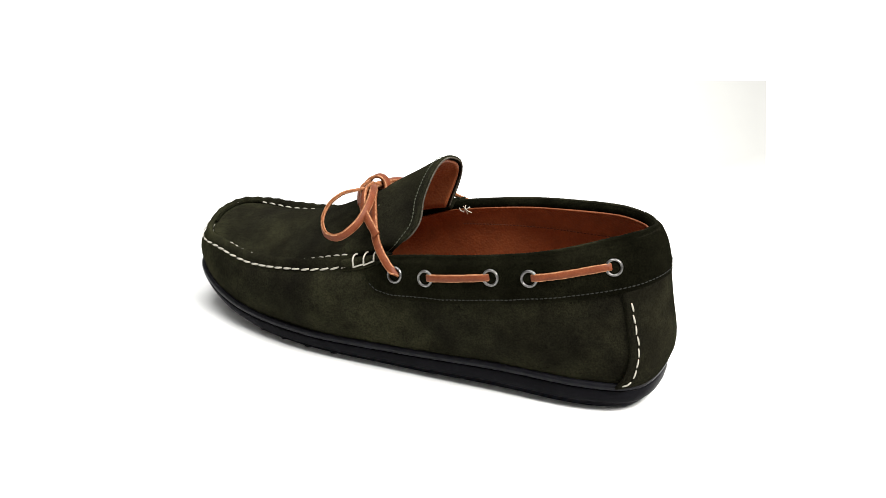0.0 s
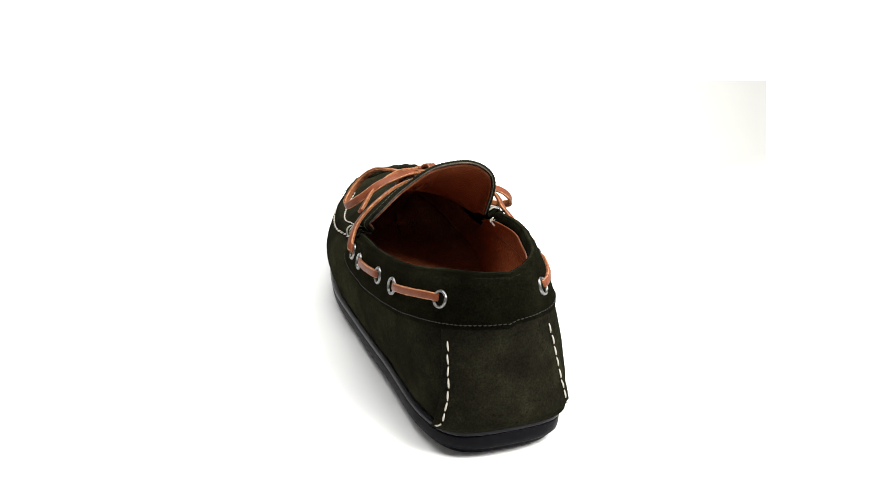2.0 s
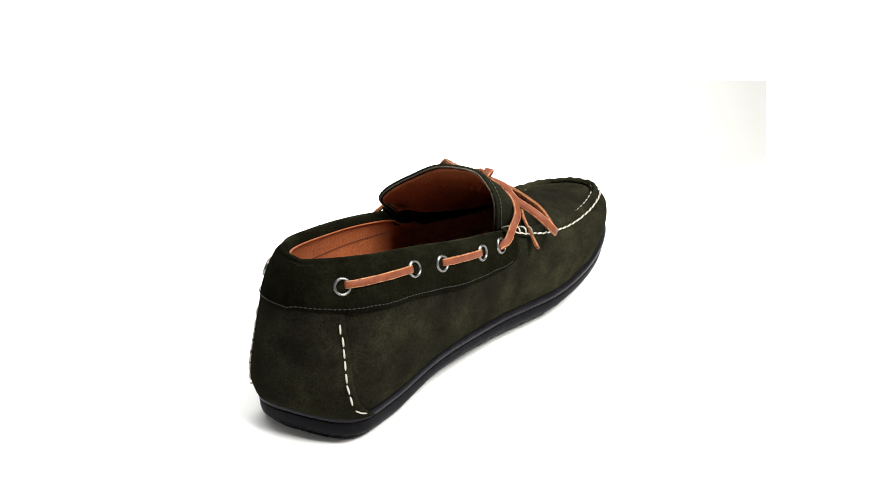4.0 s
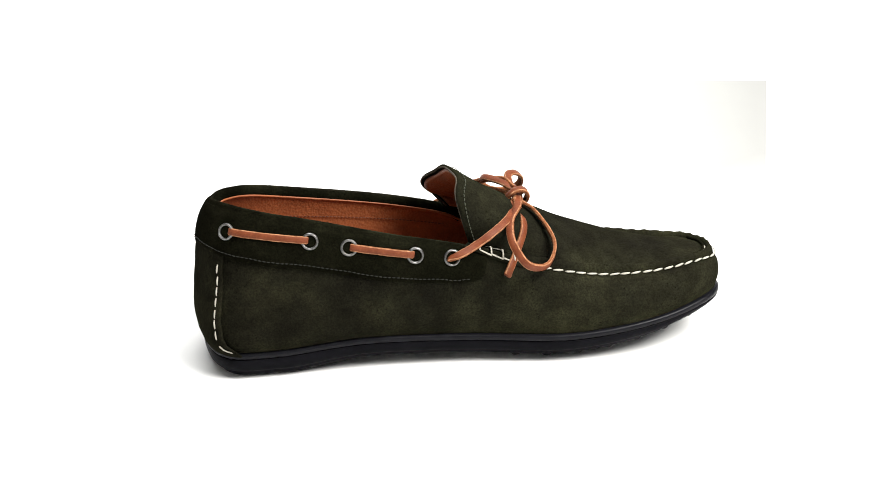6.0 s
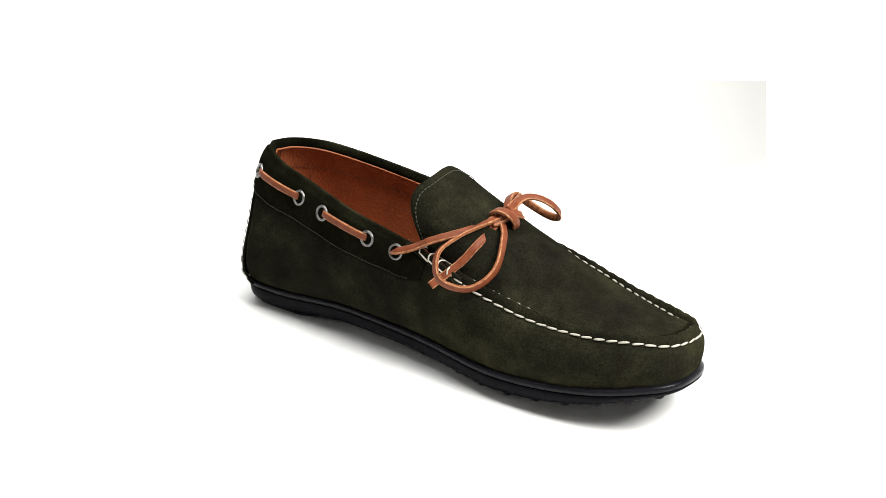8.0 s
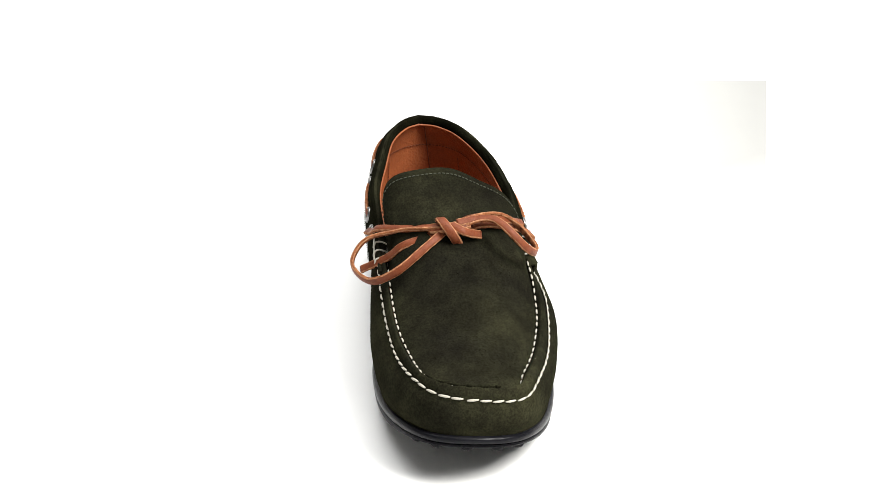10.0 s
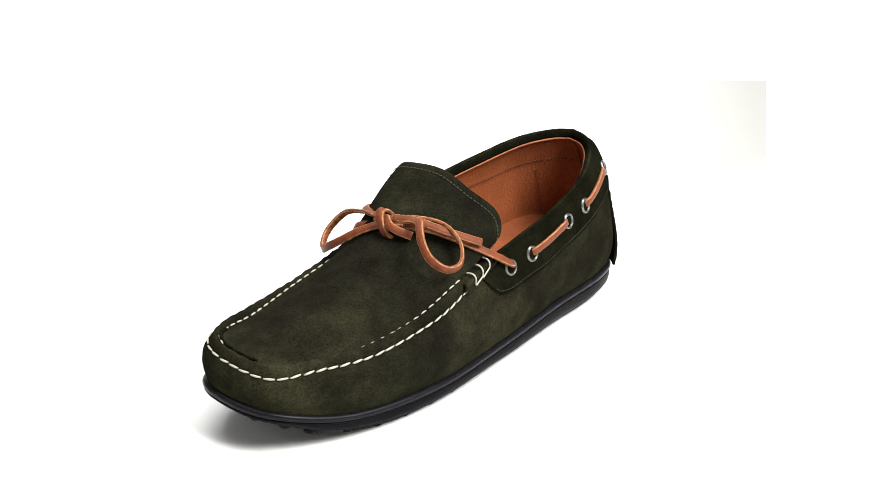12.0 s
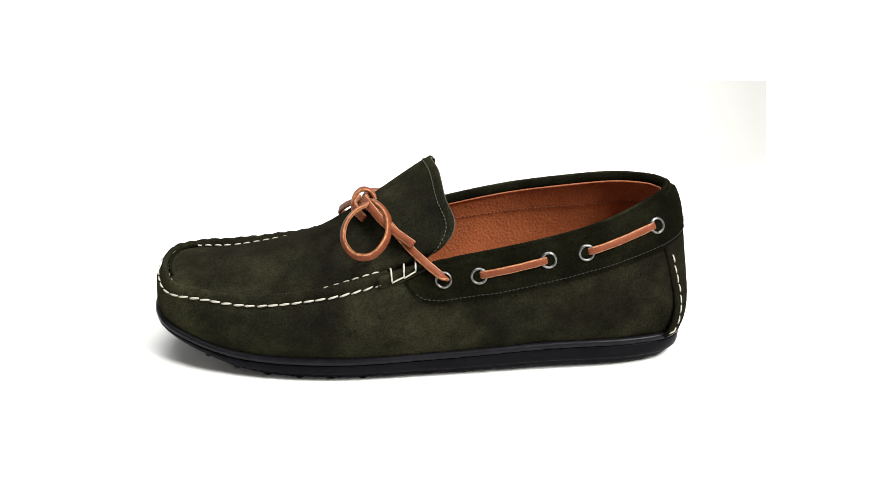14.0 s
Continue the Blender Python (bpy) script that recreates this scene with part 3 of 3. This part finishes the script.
seam = np.array([LIN[i, 11] - OUT[i] * 0.0006 for i in range(NL) if LT[i, 0] < 0.01])
fine_run("lining_stitching", seam, -np.array([OUT[i] for i in range(NL) if LT[i, 0] < 0.01]), 0.0022, lining, "dark thread along the lining", BROWN_THREAD)
for side, sy in (("out", 0.0235), ("in", -0.0215)):
    near = [i for i in range(NS - 30, NS + 30) if LIN[i, 8, 0] < -0.09]
    i = min(near, key=lambda q: abs(LIN[q, 8, 1] - sy))
    P = np.array([LIN[i, k] - OUT[i] * 0.0005 for k in range(3, 11)])
    fine_run("lining_stitching", P, -np.repeat(OUT[i][None], len(P), 0), 0.0025, lining, "upright dark thread on the lining", BROWN_THREAD)
back = np.array([LIN[NS - 2, k] - OUT[NS - 2] * 0.0008 for k in range(7, 15)])
part("back_seam", tube("back_seam", back, 0.0003, BROWN_THREAD, 6, 1.0, (1, 0, 0)), lining, "dark upright seam at the heel")

ring = [i for i in range(NS) if -0.085 < INS[1, i, 0] < 0.02]
fine_run("insole_stitching", INS[1, ring] + (0, 0, 0.0006), np.array([(0, 0, 1.0)] * len(ring)), 0.0026, insole, "dark thread along the insole", BROWN_THREAD)

# tuft of white thread inside, where the inner ladder is knotted off
q = min((i for i in range(NS, NL)), key=lambda i: abs(LT[i, 0] - 0.0))
for dx, dz, ex, ez in ((-3, -1, 2.5, 2.2), (-2, 2.4, 3, -1.2), (-0.5, -2.2, 1, 3), (2, -1.5, 5, 0.5)):
    a, b = (LIN[q, 14] - OUT[q] * 0.0012 + np.array((x, 0, z)) / 1000 for x, z in ((dx, dz), (ex, ez)))
    part("thread_end", tube("thread_end", spline([a, (a + b) / 2 - OUT[q] * 0.0012, b], 8), 0.00028, THREAD, 6), lining, "knotted end of the white thread")

# ladder of thread that closes each side of the vamp
for side, sx in (("out", 1), ("in", -1)):
    src_c, src_d = (spline(TOP_OUT[4:8], 60), spline(D_OUT[4:8], 60)) if sx > 0 else (spline(TOP_IN[4:8], 60), spline(D_IN[4:8], 60))
    xs = (0.0285, 0.0220, 0.0150) if sx > 0 else (0.034, 0.0275, 0.021, 0.0145)
    lo = [src_c[int(np.argmin(abs(src_c[:, 0] - x)))] for x in xs]
    hi = [src_d[int(np.argmin(abs(src_d[:, 0] - x)))] for x in xs]
    o = np.array((0, sx, 0.0))
    for k in range(len(xs)):
        a, b = lo[k] + o * 0.0026 + (0, 0, 0.0006), hi[k] + (0, 0, 0.0022)
        bow = (o * 0.0024 + (0, 0, 0.0026)) if sx > 0 else (o * 0.0017 + (0, 0, 0.0024))
        arc = [a, a * 0.75 + b * 0.25 + bow * 0.8, (a + b) / 2 + bow, a * 0.25 + b * 0.75 + bow * 0.75, b]
        part("stitch", tube("ladder_stitch", spline(arc, 14), 0.00046, THREAD, 6), upper)
        if k:
            part("stitch", tube("ladder_stitch", spline([lo[k - 1] + o * 0.003, a], 6), 0.00042, THREAD, 6), upper)
            part("stitch", tube("ladder_stitch", spline([hi[k - 1] + (0, 0, 0.0023), b], 6), 0.00036, THREAD, 6), upper)
    tab = np.stack([np.array([l * (1 - s) + h * s + o * (0.0012 + (0.0032 if sx > 0 else 0.0014) * max(0, math.sin(math.pi * s))) + (0, 0, 0.0027 * max(0, math.sin(math.pi * s))) for s in np.linspace(-0.35, 1.2, 11)])
                    for l, h in zip(spline([src_c[np.argmin(abs(src_c[:, 0] - x))] for x in (xs[0] + 0.007, xs[1], xs[-1] - 0.009)], 14),
                                    spline([src_d[np.argmin(abs(src_d[:, 0] - x))] for x in (xs[0] + 0.007, xs[1], xs[-1] - 0.009)], 14))])
    part("side_tab", shell("side_tab", tab, 0.0014, [SUEDE], False, -sx), upper, "small olive suede tab under the thread ladder")


# ---- eyelets and laces ----
def eyelet_mesh():
    prof = ((0.0032, -0.0006), (0.0033, 0.0006), (0.0036, 0.0011), (0.0040, 0.0012), (0.0045, 0.0008), (0.0048, -0.0002), (0.0044, -0.0010))
    m = 24
    R = np.array([[(r * math.cos(2 * math.pi * j / m), r * math.sin(2 * math.pi * j / m), h) for j in range(m)] for r, h in prof])
    return rings("eyelet", R, [PEWTER], True, False)


# flat disc in tread black, painted in for the dark inside the eyelet
def hole_mesh():
    m = 16
    return mesh_of("eyelet_dark_disc", [(0.0033 * math.cos(2 * math.pi * j / m), 0.0033 * math.sin(2 * math.pi * j / m), 0.0) for j in range(m)], [tuple(range(m))], [RUBBER_MATT])


EYE, HOLE = eyelet_mesh(), hole_mesh()
SPOTS = {"out": ((0.0003, 0.0600), (-0.0186, 0.0616), (-0.0554, 0.0690), (-0.0756, 0.0718), (-0.1157, 0.0808)),
         "in": ((-0.0013, 0.0678), (-0.0208, 0.0706), (-0.0560, 0.0768), (-0.0763, 0.0800), (-0.1189, 0.0836))}
eyes = {}
for side, spots in SPOTS.items():
    for x, z in spots:
        i, v = find_wall(side, x, z)
        n = wall_normal(i, v)
        p = wall_at(i, v) + OUT[int(round(i)) % NL] * 0.0015
        a = wall_at(i + 1, v) - wall_at(i - 1, v)
        e = place(EYE, collar, p, a, n, "eyelet")
        tagged(e, "dull pewter metal eyelet")
        h = place(HOLE, e, (0, 0, 0), (1, 0, 0), (0, 0, 1), "eyelet_dark_disc")
        eyes.setdefault(side, []).append((p, n, i, v))

lace = new("lace")
lace.parent = shoe
tagged(lace, "tan leather lace tied in a bow")
for side in eyes:
    for a, b in ((1, 2), (3, 4)):
        (pa, na, ia, va), (pb, nb, ib, vb) = eyes[side][a], eyes[side][b]
        pts, ups = [], []
        for s in np.linspace(0, 1, 22):
            i, v = ia + (ib - ia) * s, va + (vb - va) * s
            n = wall_normal(i, v)
            d = unit(pb - pa)
            lift = 0.0015 + 0.0009 * min(1, math.sin(math.pi * s) * 2.2) - (0.0022 if s in (0, 1) else 0)
            pts.append(wall_at(i, v) + n * lift)
            ups.append(n)
        part("lace_strand", ribbon("lace_strand", np.array(pts), np.array(ups), 0.0040, 0.0018), lace)


def strand(name, pts, up, twist=None, wide=0.0044, thick=0.0019, n=60):
    pts = np.array(pts, float)
    sag = np.exp(-(pts[:, 1] / 15.0) ** 2)[:, None]
    P = spline((pts + sag * (-4.0, 0, -1.7)) / 1000.0, n)
    if up == "round":
        c = P[n // 6:-n // 6].mean(0)
        up = unit(P - c) + np.array((0.15, 0.55 * np.sign(c[1]), 0.25))
    t = None if twist is None else np.radians(np.interp(np.linspace(0, 1, n), np.linspace(0, 1, len(twist)), twist))
    return part(name, ribbon(name, P, up, wide, thick, t), lace)


strand("bow_loop", [(47, 3, 90), (38.2, 13, 91), (30, 28.3, 87.8), (30.5, 40, 80), (38, 46.5, 73), (47.5, 45.5, 72.5), (53.5, 39.5, 78), (53, 33, 85), (48.5, 27, 90), (43.5, 21.5, 91.5), (43.5, 13, 90.5), (46.5, 5, 88)], "round")
strand("bow_loop", [(46, -4, 89), (40.8, -16.8, 86.5), (33.5, -28.1, 82), (31, -44.5, 76.5), (38, -52, 66), (51.1, -43.5, 61.5), (58, -30, 69), (53.5, -13, 81), (48, -4, 86)], "round")
strand("lace_end", [(45, -3, 87), (44.4, -12, 82.5), (42, -25, 77), (37, -33, 68.5), (28, -46.8, 58.2)], (0.6, -0.5, 0.6))
strand("lace_end", [(47, 4, 91), (41, 17, 90.5), (31.3, 31.5, 85), (16.5, 43, 77.3)], (0.5, 0.4, 0.75))
strand("lace_tie", [(-1.5, 49.5, 60.5), (3.5, 51.3, 64), (16.9, 42.3, 73.5), (32.3, 21, 83.5), (46, 3, 86.5)], (0.3, 0.5, 0.8))
strand("lace_tie", [(-3, -39.5, 67.5), (2, -42, 70), (11, -39.6, 73.5), (21.6, -36.7, 79.4), (33.7, -25, 83.5), (44, -6, 87)], (0.2, -0.5, 0.8))
strand("lace_end", [(50, 1, 91), (52, 6, 88.5), (49, 11, 85.5), (44, 16.5, 82.5)], (0.8, 0.1, 0.6), None, 0.0046)
knot_pts = [(47 + 6.4 * math.cos(a), -0.5 - 4.2 * math.sin(a) + 1.6 * math.cos(a), 86.5 + 6.6 * math.sin(a)) for a in np.linspace(-2.6, 3.9, 16)]
strand("knot", [(43.5, -10, 86.4), (46.5, -4, 88.0), (47.5, 1, 88.6), (46.5, 6, 88.8), (44, 10, 89)], (0.6, 0, 0.8), None, 0.0062, 0.0034, 24)
strand("knot", knot_pts, (0, 1, 0.05), [90, 90], 0.0052, 0.002, 70)


# ---- what moves: the shoe turns evenly on its stand ----
def motions():
    rows = []
    for k in range(0, 141):
        t = k / 10
        rows.append((t, pose(0, 0, 0, 0, 0, 150.9 - 23.4877 * t)))
    walk(shoe, rows)


motions()
